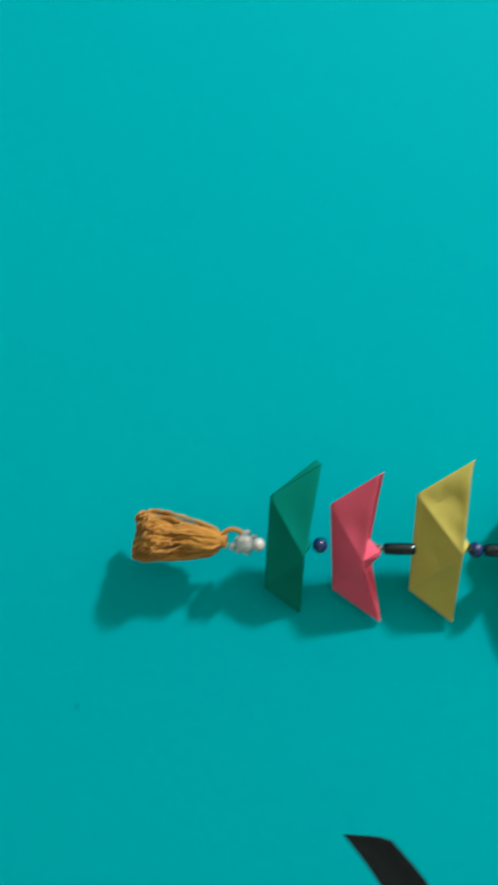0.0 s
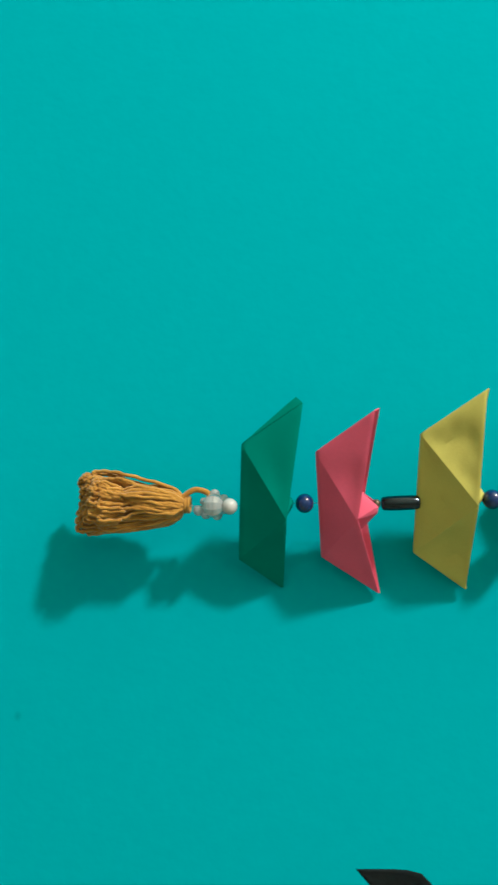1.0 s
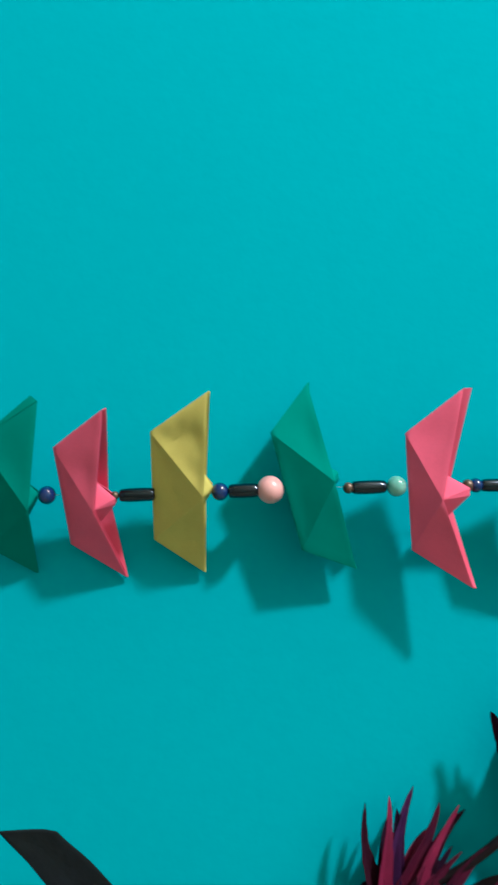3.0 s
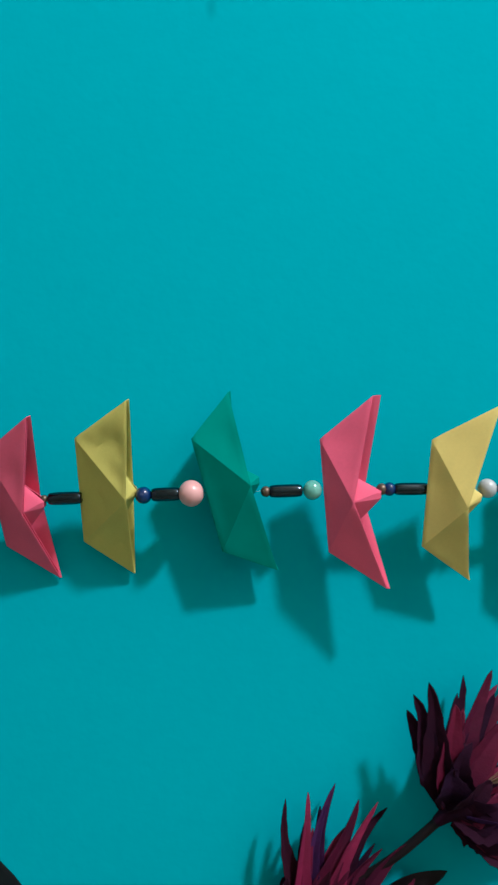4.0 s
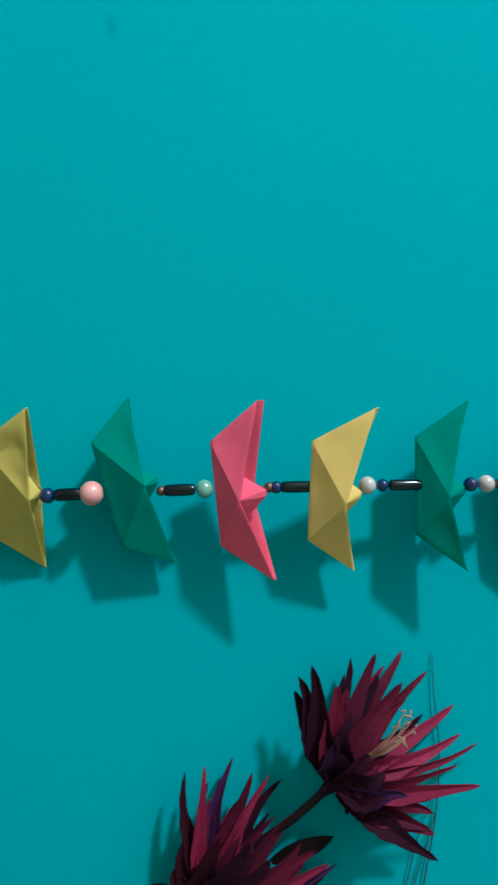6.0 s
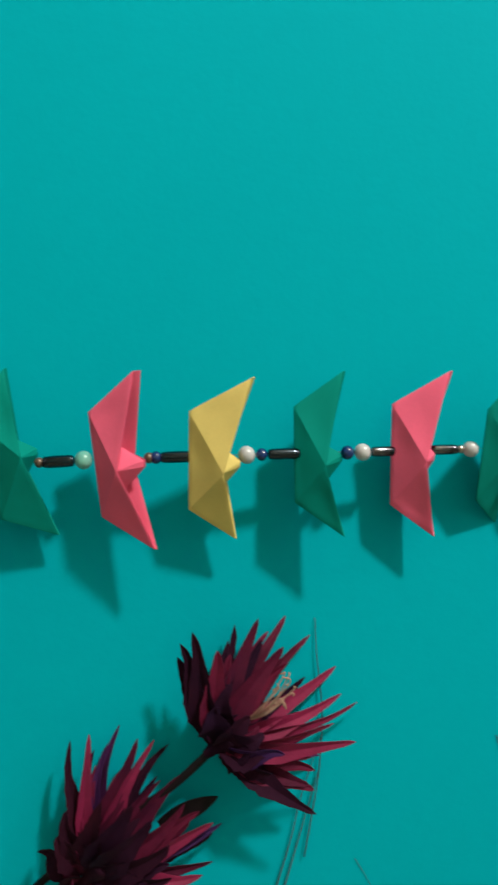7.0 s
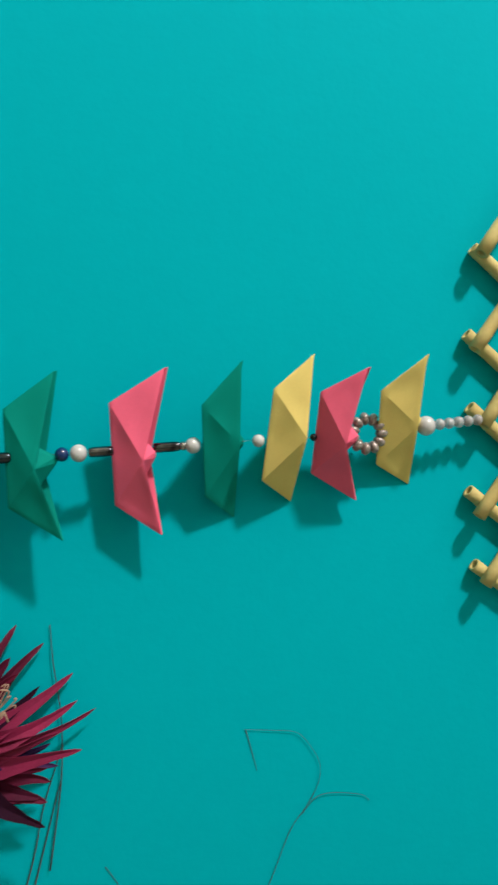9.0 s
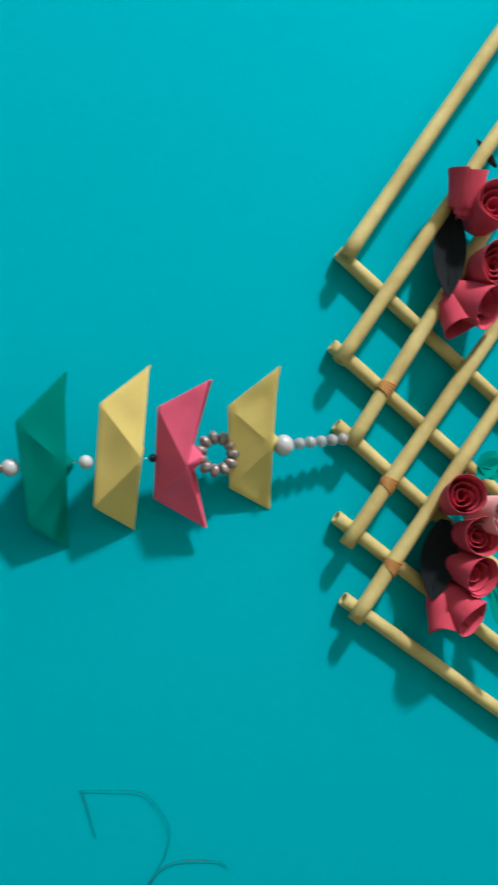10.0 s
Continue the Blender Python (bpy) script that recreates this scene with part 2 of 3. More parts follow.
def paper_boat(mat, label, seed, u, v, w, rx, ry, rz, half, keel, bow, stern, dip, beam, skew, peak, crumple=1.0, back=(1.6, 0.4)):
    """An origami boat: keel at the origin across local y, open top towards local x."""
    CRUMPLE[0] = crumple
    BOATS.append((u, w, peak))
    boat = thing("paper_boat", at(u, v, w) @ pose(0, 0, 0, rx, ry, rz), label, "paper boat", "paper boats on the garland")
    a, d = mm(0, keel, 0), mm(0, -keel, 0)
    b, c = mm(bow, half, 0), mm(stern, -half, 0)
    for sign in (1, -1):
        p = mm(dip + (0 if sign > 0 else back[0] * 0.9), skew, sign * beam)
        lift = mm(0, 0, 0.05 * sign)
        fore, aft = (b, c) if sign > 0 else (b + mm(back[0], back[1], -1.0), c + mm(back[0] * 0.4, -0.2, -0.4))
        bm = bmesh.new()
        for tri in ((a, fore, p), (a, p, d), (d, p, aft)):
            paper(bm, *[q + lift for q in tri], 16 if crumple > 2 else 9, 0.0006, seed + sign)
        CRUMPLE[0] = 0.3
        if sign < 0:   # the folds that join both sides at bow and stern
            for tri in ((a, b, fore), (d, c, aft)):
                paper(bm, *[q + lift for q in tri], 9, 0.0, seed)
        bmesh.ops.remove_doubles(bm, verts=bm.verts, dist=1e-5)
        side = creased(thicken(part("hull_side", bm, mat, boat), 0.0004), 13)
        if sign > 0 and crumple < 2:   # the turned-up brim doubles the paper along the open edge
            bm = bmesh.new()
            for tri in ((fore, p, a * 0.25 + fore * 0.35 + p * 0.4), (p, aft, d * 0.25 + aft * 0.35 + p * 0.4)):
                paper(bm, *[q - mm(0, 0, 1.0 + 0.5 * crumple) for q in tri], 4, 0.0, seed + 3)
            creased(thicken(part("brim_fold", bm, mat, side), 0.0003), 13)
        CRUMPLE[0] = crumple
    bm = bmesh.new()
    tip = mm(peak, skew * 0.3, 0)
    CRUMPLE[0] = 0.3
    for sign in (1, -1):   # a cone that rises out of the fold between the two hull sides
        ridge = mm(dip - 0.8, skew, sign * beam * 0.86)
        ends = [tip + mm(0, 1.5, 0.9 * sign), tip + mm(-0.4, -1.5, 0.9 * sign)]
        paper(bm, mm(dip * 0.86, skew + 12.0, 0), ridge, ends[0], 5, 0.0002, seed + 7)
        paper(bm, ridge, ends[1], ends[0], 5, 0.0, seed + 7)
        paper(bm, mm(dip * 0.86, skew - 12.0, 0), ridge, ends[1], 5, 0.0002, seed + 7)
    bmesh.ops.remove_doubles(bm, verts=bm.verts, dist=1e-5)
    creased(thicken(part("sail", bm, mat, boat, "pointed folded sail"), 0.0004), 13)
    return boat


G = "green folded craft paper boat threaded on the cord"
R = "coral red folded craft paper boat threaded on the cord"
Y = "yellow folded craft paper boat threaded on the cord"
paper_boat(GREEN, G + " near tassel", 11, -121.2, 6.4, 24.4, 26.4, 15.9, 4.9, 42.3, 26.1, 23.9, 20.1, 17.5, 8.5, -4.3, 22, 1.0, (-2.6, 2.2))
paper_boat(RED, "dented " + R, 12, -89.4, 6.0, 18.5, 27.6, -7.7, 0.4, 42.0, 24.5, 23.4, 23.7, 16.3, 8.3, -1.6, 24)
paper_boat(LEMON, "crumpled " + Y, 13, -50.3, 11.5, 21.1, 22.9, 1.5, 1.4, 43.4, 25.9, 23.9, 22.7, 22.4, 8.2, -1.0, 26, 2.3, (1.0, 0.2))
paper_boat(GREEN, "slanting " + G, 14, 8.1, 11.0, 21.1, 3.8, 17.9, 17.9, 43.2, 26.7, 22.9, 23.1, 17.2, 13.6, -0.4, 26)
paper_boat(RED, "wide open " + R, 15, 61.6, 12.1, 22.0, 5.8, -13.7, 4.8, 43.5, 25.9, 25.0, 24.9, 13.7, 8.3, -2.6, 25.5, 0.8, (3.4, 0.0))
paper_boat(YELLOW, "lopsided " + Y, 16, 107.2, 14.1, 25.9, 14.5, 3.4, 0.2, 41.1, 24.9, 29.5, 23.6, 16.4, 8.1, -3.9, 25)
paper_boat(GREEN, "narrow " + G, 17, 159.2, 17.3, 21.0, -1.1, -1.9, 0.8, 41.0, 23.8, 24.6, 24.3, 14.7, 8.2, -5.8, 24)
paper_boat(RED, "crisp " + R, 18, 209.2, 17.0, 17.0, 5.7, -6.7, 0.1, 41.9, 25.7, 28.0, 22.2, 16.3, 8.6, -2.5, 21.5)
paper_boat(GREEN, "flattened " + G, 19, 254.4, 16.5, 21.5, 22.2, 24.0, 11.2, 42.8, 24.8, 23.8, 17.6, 18.7, 5.2, 1.0, 24)
paper_boat(YELLOW, "creased " + Y, 20, 287.0, 23.5, 24.8, 21.6, 28.8, 4.8, 40.6, 24.5, 23.6, 22.5, 16.9, 10.8, 0.5, 24, 1.6)
paper_boat(RED, "smaller " + R, 21, 313.5, 23.6, 18.5, 20.4, -6.7, -5.8, 36.7, 22.6, 22.2, 25.7, 15.0, 8.7, -1.8, 22)
paper_boat(YELLOW, "topmost smooth " + Y, 22, 348.3, 25.0, 17.1, 24.1, 5.1, 5.8, 37.5, 21.4, 24.8, 20.8, 21.0, 4.2, 0.0, 25)


# ---- cord and beads
CORD_LINE = [(-146, 5.0, 23), (-125.5, 5.3, 24), (-95, 7.2, 22), (-66, 7.6, 21), (-21, 10.4, 21.4), (1, 11.8, 22), (35, 13.4, 22.4), (56, 14.6, 22), (90.6, 15.8, 22.2),
             (135, 17.2, 22.8), (156, 17.7, 21.8), (168, 18.0, 20.0), (185, 18.3, 22.2), (206, 18.9, 20.6), (222, 19.3, 17.2), (249.5, 20.1, 19.4), (282, 21.2, 23.5), (333, 22.2, 16.5)]
cord = thing("cord", at(0, 0, 0), "thin clear nylon cord carrying boats and beads", "cord")
bm = bmesh.new()
line = spline(CORD_LINE, 12)
for p in line:   # inside a boat the cord runs behind the front fold
    for u, w, peak in BOATS:
        if u - 0.5 < p.x < u + peak + 3:
            p.z = min(p.z, w - 7)
tube(bm, [p / 1000 for p in line], 0.0002, 6)
part("strand", bm, NYLON, cord, smooth=True)


def on_cord(u):
    for p, q in zip(CORD_LINE, CORD_LINE[1:]):
        if p[0] <= u <= q[0]:
            f = (u - p[0]) / (q[0] - p[0])
            return [a + f * (b - a) for a, b in zip(p, q)]
    return CORD_LINE[-1] if u > 0 else CORD_LINE[0]


ROUND, BUGLE = {}, {}


def round_bead(place, r, mat, label, squash=0.94):
    """A drilled ball with softly rounded holes."""
    key = (round(r, 2), mat.name)
    if key not in ROUND:
        bm = bmesh.new()
        prof = [(-0.80 * squash, 0.10), (-0.93 * squash, 0.16)]
        prof += [(-math.cos(a) * squash, math.sin(a)) for a in [0.3 + k * (math.pi - 0.6) / 14 for k in range(15)]]
        prof += [(0.93 * squash, 0.16), (0.80 * squash, 0.10)]
        lathe(bm, [(x * r / 1000, y * r / 1000) for x, y in prof], 22)
        ROUND[key] = mesh_of("bead", bm, mat, True)
    ob = new("bead", ROUND[key])
    ob.matrix_world = at(*place) @ pose(0, 0, 0, random.uniform(0, 360), random.uniform(-6, 6), random.uniform(-5, 8))
    return tagged(ob, label, "bead", "beads on the garland")


def long_bead(u0, u1, r, mat, label):
    """A barrel-shaped bugle bead from u0 to u1 along the cord."""
    a, b = Vector(on_cord(u0)), Vector(on_cord(u1))
    n = (b - a).length
    bm = bmesh.new()
    prof = [(0.02, 0.25), (0.0, 0.60), (0.015, 0.80), (0.06, 0.91), (0.2, 0.98), (0.5, 1.0), (0.8, 0.98), (0.94, 0.91), (0.985, 0.80), (1.0, 0.60), (0.98, 0.25)]
    lathe(bm, [(x * n / 1000, y * r / 1000) for x, y in prof], 20)
    ob = new("bugle_bead", mesh_of("bugle_bead", bm, mat, True))
    turn = (b - a).normalized().to_track_quat("X", "Z").to_matrix().to_4x4()
    ob.matrix_world = at(*a) @ turn
    return tagged(ob, label, "bead", "long beads on the garland")


NB, PB = "small round navy blue glass bead on the cord", "round white pearl bead on the cord"
LB, BB = "long glossy black hematite bead on the cord", "tiny brass spacer bead on the cord"
for u, r, mat, label in ((-125.5, 3.4, PEARL, PB), (-95.2, 4.0, NAVY, NB), (-66.3, 1.9, BRASS, BB), (-20.9, 4.0, NAVY, NB), (0.9, 6.1, PINK, "large round pale pink bead on the cord"),
                         (34.9, 2.5, BRASS, BB), (56.1, 4.6, MINT, "round mint green glass bead on the cord"), (87.6, 2.7, BRASS, BB), (91.1, 3.2, NAVY, NB),
                         (135.4, 4.5, PEARL, PB), (142.8, 3.2, NAVY, NB), (185.6, 3.6, NAVY, NB), (193.4, 4.4, PEARL, PB), (244.4, 2.3, SILVER, "tiny silver spacer bead on the cord"),
                         (249.4, 4.2, PEARL, PB), (282.2, 3.3, PEARL, PB), (312.0, 2.0, HEMATITE, "tiny black spacer bead on the cord")):
    round_bead(on_cord(u), r, mat, label)
for u0, u1, r, mat in ((-64.3, -49, 3.0, HEMATITE), (-17.2, -4.2, 3.2, HEMATITE), (36.5, 51.5, 3.0, HEMATITE), (93.4, 109, 2.9, HEMATITE), (146.0, 162, 2.8, HEMATITE),
                       (198, 210, 2.6, STEEL), (229.5, 243, 2.6, STEEL)):
    long_bead(u0, u1, r, mat, "long silver-grey streaked glass bead on the cord" if mat == STEEL else LB)
# pearl and clear beads that lead up to the lattice
lead = thing("lead_cord", at(0, 0, 0), "short clear nylon cord tied to the lattice", "cord")
bm = bmesh.new()
tube(bm, [p / 1000 for p in spline([(349.5, 23.2, 15.5), (376, 25.4, 15.2), (394, 26.5, 13.5), (412, 28, 10.5)], 5)], 0.0003, 6)
part("strand", bm, NYLON, lead, smooth=True)
round_bead((375.8, 25.5, 15.2), 5.4, PEARL, "large white pearl bead below the lattice")
for k in range(5):
    u, v, w = 384.0 + 5.9 * k, 26.0 + 0.4 * k, 14.4 - 0.7 * k
    round_bead((u, v, w), 3.2, CRYSTAL, "small clear glass bead below the lattice")

# ring of little silvery beads between the last two boats
ring = thing("bead_ring", at(342.6, 22.5, 15.0), "small ring of silvery brown metal beads", "bead ring")
for k in range(11):
    a = 2 * math.pi * k / 11
    bm = bmesh.new()
    prof = [(-math.cos(t) * 0.0023, 0.0007 + math.sin(t) * 0.0028) for t in [0.15 + j * (math.pi - 0.3) / 8 for j in range(9)]]
    lathe(bm, prof, 12, Matrix.Translation((0.0080 * math.cos(a), 0.0080 * math.sin(a), 0.0004 * math.sin(3 * a))) @ Matrix.Rotation(a + math.pi / 2, 4, "Z"))
    part("ring_bead", bm, RINGMETAL, ring, smooth=True)
bm = bmesh.new()
tube(bm, [mm(7.8 * math.cos(2 * math.pi * k / 24), 7.8 * math.sin(2 * math.pi * k / 24), 0) for k in range(25)], 0.0008, 6, False)
part("ring_wire", bm, HEMATITE, ring, "dark wire", True)


# ---- tassel
def yarn_tassel():
    rng = random.Random(5)
    t = thing("tassel", at(-145, 5.4, 20), "mustard yellow wool yarn tassel with looped ends", "tassel")
    locks = [[rng.uniform(-1.3, 1.3) for _ in range(4)] for _ in range(9)]
    for k in range(150):
        ang, rad = rng.uniform(0, 2 * math.pi), math.sqrt(rng.uniform(0.02, 1))
        y1, z1 = 13.0 * rad * math.cos(ang), 9.0 * rad * math.sin(ang)
        end = -39 + 0.6 * z1 + rng.uniform(-4.5, 3.0) + 0.05 * y1
        y0, z0 = 2.6 * rad * math.cos(ang), 2.6 * rad * math.sin(ang)
        jig = [rng.uniform(-1.2, 1.2) for _ in range(6)]
        lock = locks[int(ang / (2 * math.pi) * 9) % 9]
        jig = [j + s for j, s in zip(jig, (0, 0, lock[0], lock[1], lock[2], lock[3]))]
        end += 0.8 * lock[0]
        off = 1.3
        knots = [(0, y0, z0), (-5, y0 * 1.3 + 0.34 * y1 + jig[0] * 0.3, z0 * 1.5 + 0.2 * z1 + jig[1] * 0.3), (-18, 0.76 * y1 + jig[2], 0.75 * z1 + jig[3]), (min(-24, end + 9), 0.97 * y1 + jig[4], 0.92 * z1 + jig[5]),
                 (end + 1.5, y1 + off, z1), (end - 0.4, y1 + 0.4, z1 + 0.6), (end + 1.0, y1 - off * 0.7, z1 + 0.4), (end + 9, 0.88 * y1 - 1.0, 0.84 * z1 + 1)]
        bm = bmesh.new()
        pts = [p / 1000 for p in spline(knots, 5)]
        pts = [p + Vector((0, 0.00022 * math.sin(i * 1.9 + k), 0.00022 * math.cos(i * 1.9 + k))) for i, p in enumerate(pts)]
        tube(bm, pts, [0.00078 * rng.uniform(0.85, 1.2) for _ in pts], 6)
        part("yarn_strand", bm, YARN, t, smooth=True)
    bm = bmesh.new()
    tube(bm, [p / 1000 for p in spline([(-2, 2, 1), (4, 6.2, 1), (9.5, 5.2, 0), (11, 2.2, -0.5)], 6)], 0.0012, 7)
    part("hanging_loop", bm, YARN, t, "orange yarn loop", True)
    bm = bmesh.new()
    for x in (-0.6, 0.7, 2.0):
        lathe(bm, [(x / 1000 + 0.0007 * math.cos(a), 0.0030 + 0.0007 * math.sin(a)) for a in [2 * math.pi * k / 8 for k in range(9)]], 18)
    part("binding", bm, YARN, t, "yarn wound round the neck", True)
    for k, (x, y, z, r) in enumerate(((6.2, -2.3, 1, 2.3), (9.3, -3.6, 0.5, 2.3), (13.8, -3.9, 0, 2.3), (16.6, -1.4, 0, 2.2), (16.4, 2.6, 0, 2.2), (12.6, 4.6, 0, 2.2), (8.2, 1.4, -1, 1.9))):
        bm = bmesh.new()
        lathe(bm, [(-math.cos(a) * r / 1000, math.sin(a) * r / 1000) for a in [0.12 + j * (math.pi - 0.24) / 9 for j in range(10)]], 14, Matrix.Translation(mm(x, y, z)))
        part("clear_bead", bm, CRYSTAL, t, "clear glass bead", True)
    bm = bmesh.new()
    lathe(bm, [(-math.cos(a) * 0.0047, math.sin(a) * 0.0050) for a in [0.1 + j * (math.pi - 0.2) / 9 for j in range(10)]], 10, Matrix.Translation(mm(12.4, 0, 2.5)))
    part("crystal_bead", bm, CRYSTAL, t, "faceted clear crystal bead")
    return t


yarn_tassel()


# ---- lattice of rolled paper sticks
lattice = thing("paper_lattice", at(450, 20, 0), "yellow lattice of rolled paper sticks hung on wall", "lattice")
ORIGIN = Vector((450, 20, 0))


def stick(a, b, r, seed, mat=STICK):
    """A hollow roll of paper, a little uneven, with a lapped seam and open ends."""
    a, b = Vector(a) - ORIGIN, Vector(b) - ORIGIN
    n = (b - a).length
    bm = bmesh.new()
    sides, steps = 16, 22
    rings = []
    for i in range(-2, steps + 3):
        x = n * min(max(i, 0), steps) / steps
        rr = r * (1 + 0.03 * math.sin(i * 0.9 + seed)) * (1 - 0.05 * i / steps)
        ring = []
        for k in range(sides):
            th = 2 * math.pi * k / sides
            lap = 1 + 0.07 * (((k / sides + i * 0.045 + seed * 0.37) % 1.0))
            q = 0.62 if i in (-2, steps + 2) else 0.66 if i in (-1, steps + 1) else lap
            depth = 4 if i == -2 else -4 if i == steps + 2 else 0
            ring.append(bm.verts.new(mm(x + depth, q * rr * math.cos(th), q * rr * math.sin(th))))
        rings.append(ring)
    for r0, r1 in zip(rings, rings[1:]):
        for k in range(sides):
            bm.faces.new((r0[k], r0[(k + 1) % sides], r1[(k + 1) % sides], r1[k]))
    turn = (b - a).normalized().to_track_quat("X", "Z").to_matrix().to_4x4()
    bm.transform(Matrix.Translation(a / 1000) @ turn)
    return part("stick", bm, mat, lattice, smooth=True)


def reach(p, q, u):
    """The point of the line p q at height u."""
    f = (u - p[0]) / (q[0] - p[0])
    return (u, p[1] + f * (q[1] - p[1]), p[2] + f * (q[2] - p[2]))


FRONT = [((412.2, 119, 11.5), (501.5, 238.2, 11.5)), ((407.2, 66.5, 11.5), (500, 187.4, 11.5)), ((411.2, 24.6, 11.5), (458.2, 89.6, 11.5)),
         ((407, -26, 11.5), (495.2, 83.8, 11.5)), ((410, -64.5, 11.5), (494.2, 41.9, 11.5))]
BACK = [((411, 124, 4.6), (494.2, 49.9, 4.6)), ((405.8, 76, 4.6), (492.2, -0.2, 4.6)), ((406.6, 35, 4.6), (449.6, -4.1, 4.6)), ((404.8, -12.2, 4.6), (489, -81.9, 4.6)), ((407, -54.4, 4.6), (491.4, -120.3, 4.6))]
for k, (p, q) in enumerate(FRONT):
    stick(p, reach(p, q, 545), 3.7, k + 1)
for k, (p, q) in enumerate(BACK):
    stick(p, reach(p, q, 545), 3.6, k + 11)
for u, v, f in ((430.5, 51.5, 55), (430, 2.6, 52), (430.5, -39.3, 52)):
    for j in range(5):
        bm = bmesh.new()
        lathe(bm, [(0.0009 * math.cos(a), 0.0041 + 0.0005 * math.sin(a)) for a in [2 * math.pi * k / 6 for k in range(7)]], 18,
              Matrix.Translation((Vector((u + (j - 1) * 0.8, v + (j - 1) * 1.1, 11.5)) - ORIGIN) / 1000) @ pose(0, 0, 0, 0, 0, f + (j - 2) * 9))
        part("tie", bm, TIE, lattice, "orange tie thread", True)


# ---- rolled paper roses and leaves on the lattice
def rolled_rose(place, axis, r, depth, mat, label, seed, turns=3.2):
    """A strip of paper rolled into a flared cup with an inner spiral."""
    rose = thing("paper_rose", at(*place) @ Vector(axis).to_track_quat("Z", "X").to_matrix().to_4x4(), label, "paper rose", "paper roses on the lattice")
    for name, r0, wraps, drop in (("outer_petal", r, 1.15, 0.0), ("spiral", r * 0.80, turns * 0.62, 3.0)):
        bm = bmesh.new()
        steps = int(26 * wraps)
        rows = []
        for i in range(steps + 1):
            f = i / steps
            th = f * wraps * 2 * math.pi + seed
            jag = 0.10 * noise.noise(Vector((th * 0.7, seed * 3.1, 0)))
            rad = r0 * (1 - (0.06 if name == "outer_petal" else 0.80) * f) * (1 + 0.03 * math.sin(th * 3 + seed) + jag)
            top = -drop - (0 if name == "outer_petal" else 3.5 * f) + 0.8 * math.sin(th * 2 + seed) + 14 * jag
            row = []
            for j in range(6):
                g = j / 5
                flare = 0.80 + 0.20 * g ** 0.7 + (0.05 if j == 5 else 0)
                row.append(bm.verts.new(mm(rad * flare * math.cos(th), rad * flare * math.sin(th), top - depth * (1 - g))))
            rows.append(row)
        for a, b in zip(rows, rows[1:]):
            for j in range(5):
                bm.faces.new((a[j], b[j], b[j + 1], a[j + 1]))
        thicken(part(name, bm, mat, rose, smooth=True), 0.0004)
    bm = bmesh.new()
    lathe(bm, [(0, 0.0005), (0, r * 0.74 / 1000), (0.0012, r * 0.76 / 1000), (0.002, 0.0005)], 16, Matrix.Translation(mm(0, 0, -depth)) @ pose(0, 0, 0, 0, -90, 0))
    part("base", bm, mat, rose)
    return rose


RS = "coral red rolled paper rose glued on the lattice"
rolled_rose((486.3, 143.0, 33), (0.0, 0.15, 1.0), 11, 22, ROSE, RS, 1)
rolled_rose((486.3, 112.5, 33), (0.05, -0.05, 1.0), 11, 22, ROSE, "tightly wound " + RS, 2, 4.2)
rolled_rose((482.1, 91.1, 28), (0.45, -0.40, 0.7), 11, 21, ROSE, "tilted open " + RS, 3, 2.2)
rolled_rose((469.8, 81.9, 20), (0.15, -0.85, 0.35), 8.5, 16, ROSE, "small side-facing " + RS, 4, 2.2)
rolled_rose((474.9, 161.2, 23), (0.05, 0.98, 0.2), 10, 18, ROSE, "side-on " + RS, 5, 2.2)
rolled_rose((462.3, -1.5, 33), (-0.15, 0.25, 0.95), 9.5, 22, ROSE, RS, 6, 3.6)
rolled_rose((471.0, -22.8, 33), (0.0, 0.1, 1.0), 9.5, 22, ROSE, "tightly wound " + RS, 7, 4)
rolled_rose((469.9, -42.7, 32), (0.2, -0.15, 0.9), 9.5, 22, ROSE, RS, 8, 3)
rolled_rose((467.9, -64.6, 27), (0.40, -0.45, 0.7), 10.5, 21, ROSE, "tilted open " + RS, 9, 2.2)
rolled_rose((454.5, -71.0, 20), (0.0, -0.92, 0.3), 7.5, 18, ROSE, "small side-facing " + RS, 10, 2.2)
rolled_rose((485.2, -13.7, 33), (0.3, 0.0, 0.9), 10.5, 21, PALE, "pale pink rolled paper rose on the lattice", 11, 3)


def blade(bm, length, width, n=14, curl=0.25, cup=0.25, wave=0.0, seed=0):
    """A pointed leaf along local x, curling up in z."""
    rows = []
    for i in range(n + 1):
        s = i / n
        half = width / 2 * (math.sin(math.pi * min(1, s * 0.94 + 0.06)) ** 0.8) + 0.00008
        ang = curl * s
        x, z = length * s * math.cos(ang * 0.6), length * s * math.sin(ang * 0.6)
        row = []
        for j in range(-2, 3):
            g = j / 2
            row.append(bm.verts.new((x, half * g, z + cup * half * (abs(g) ** 1.6) + wave * math.sin(s * 11 + seed + g) * half)))
        rows.append(row)
    for a, b in zip(rows, rows[1:]):
        for j in range(4):
            bm.faces.new((a[j], a[j + 1], b[j + 1], b[j]))


def leaf_thing(place, rot, length, width, mat, label, group="paper leaves on the lattice", curl=0.3):
    ob = thing("leaf", at(*place) @ pose(0, 0, 0, *rot), label, "leaf", group)
    bm = bmesh.new()
    blade(bm, length, width, curl=curl)
    face = thicken(part("leaf_blade", bm, mat, ob, smooth=True), 0.0004)
    bm = bmesh.new()
    tube(bm, [Vector((length * s * math.cos(curl * s * 0.6), 0, length * s * math.sin(curl * s * 0.6) + 0.0003)) for s in [k / 8 for k in range(8)]], [0.0007 - 0.00006 * k for k in range(8)], 6)
    part("midrib", bm, mat, face, smooth=True)
    return ob


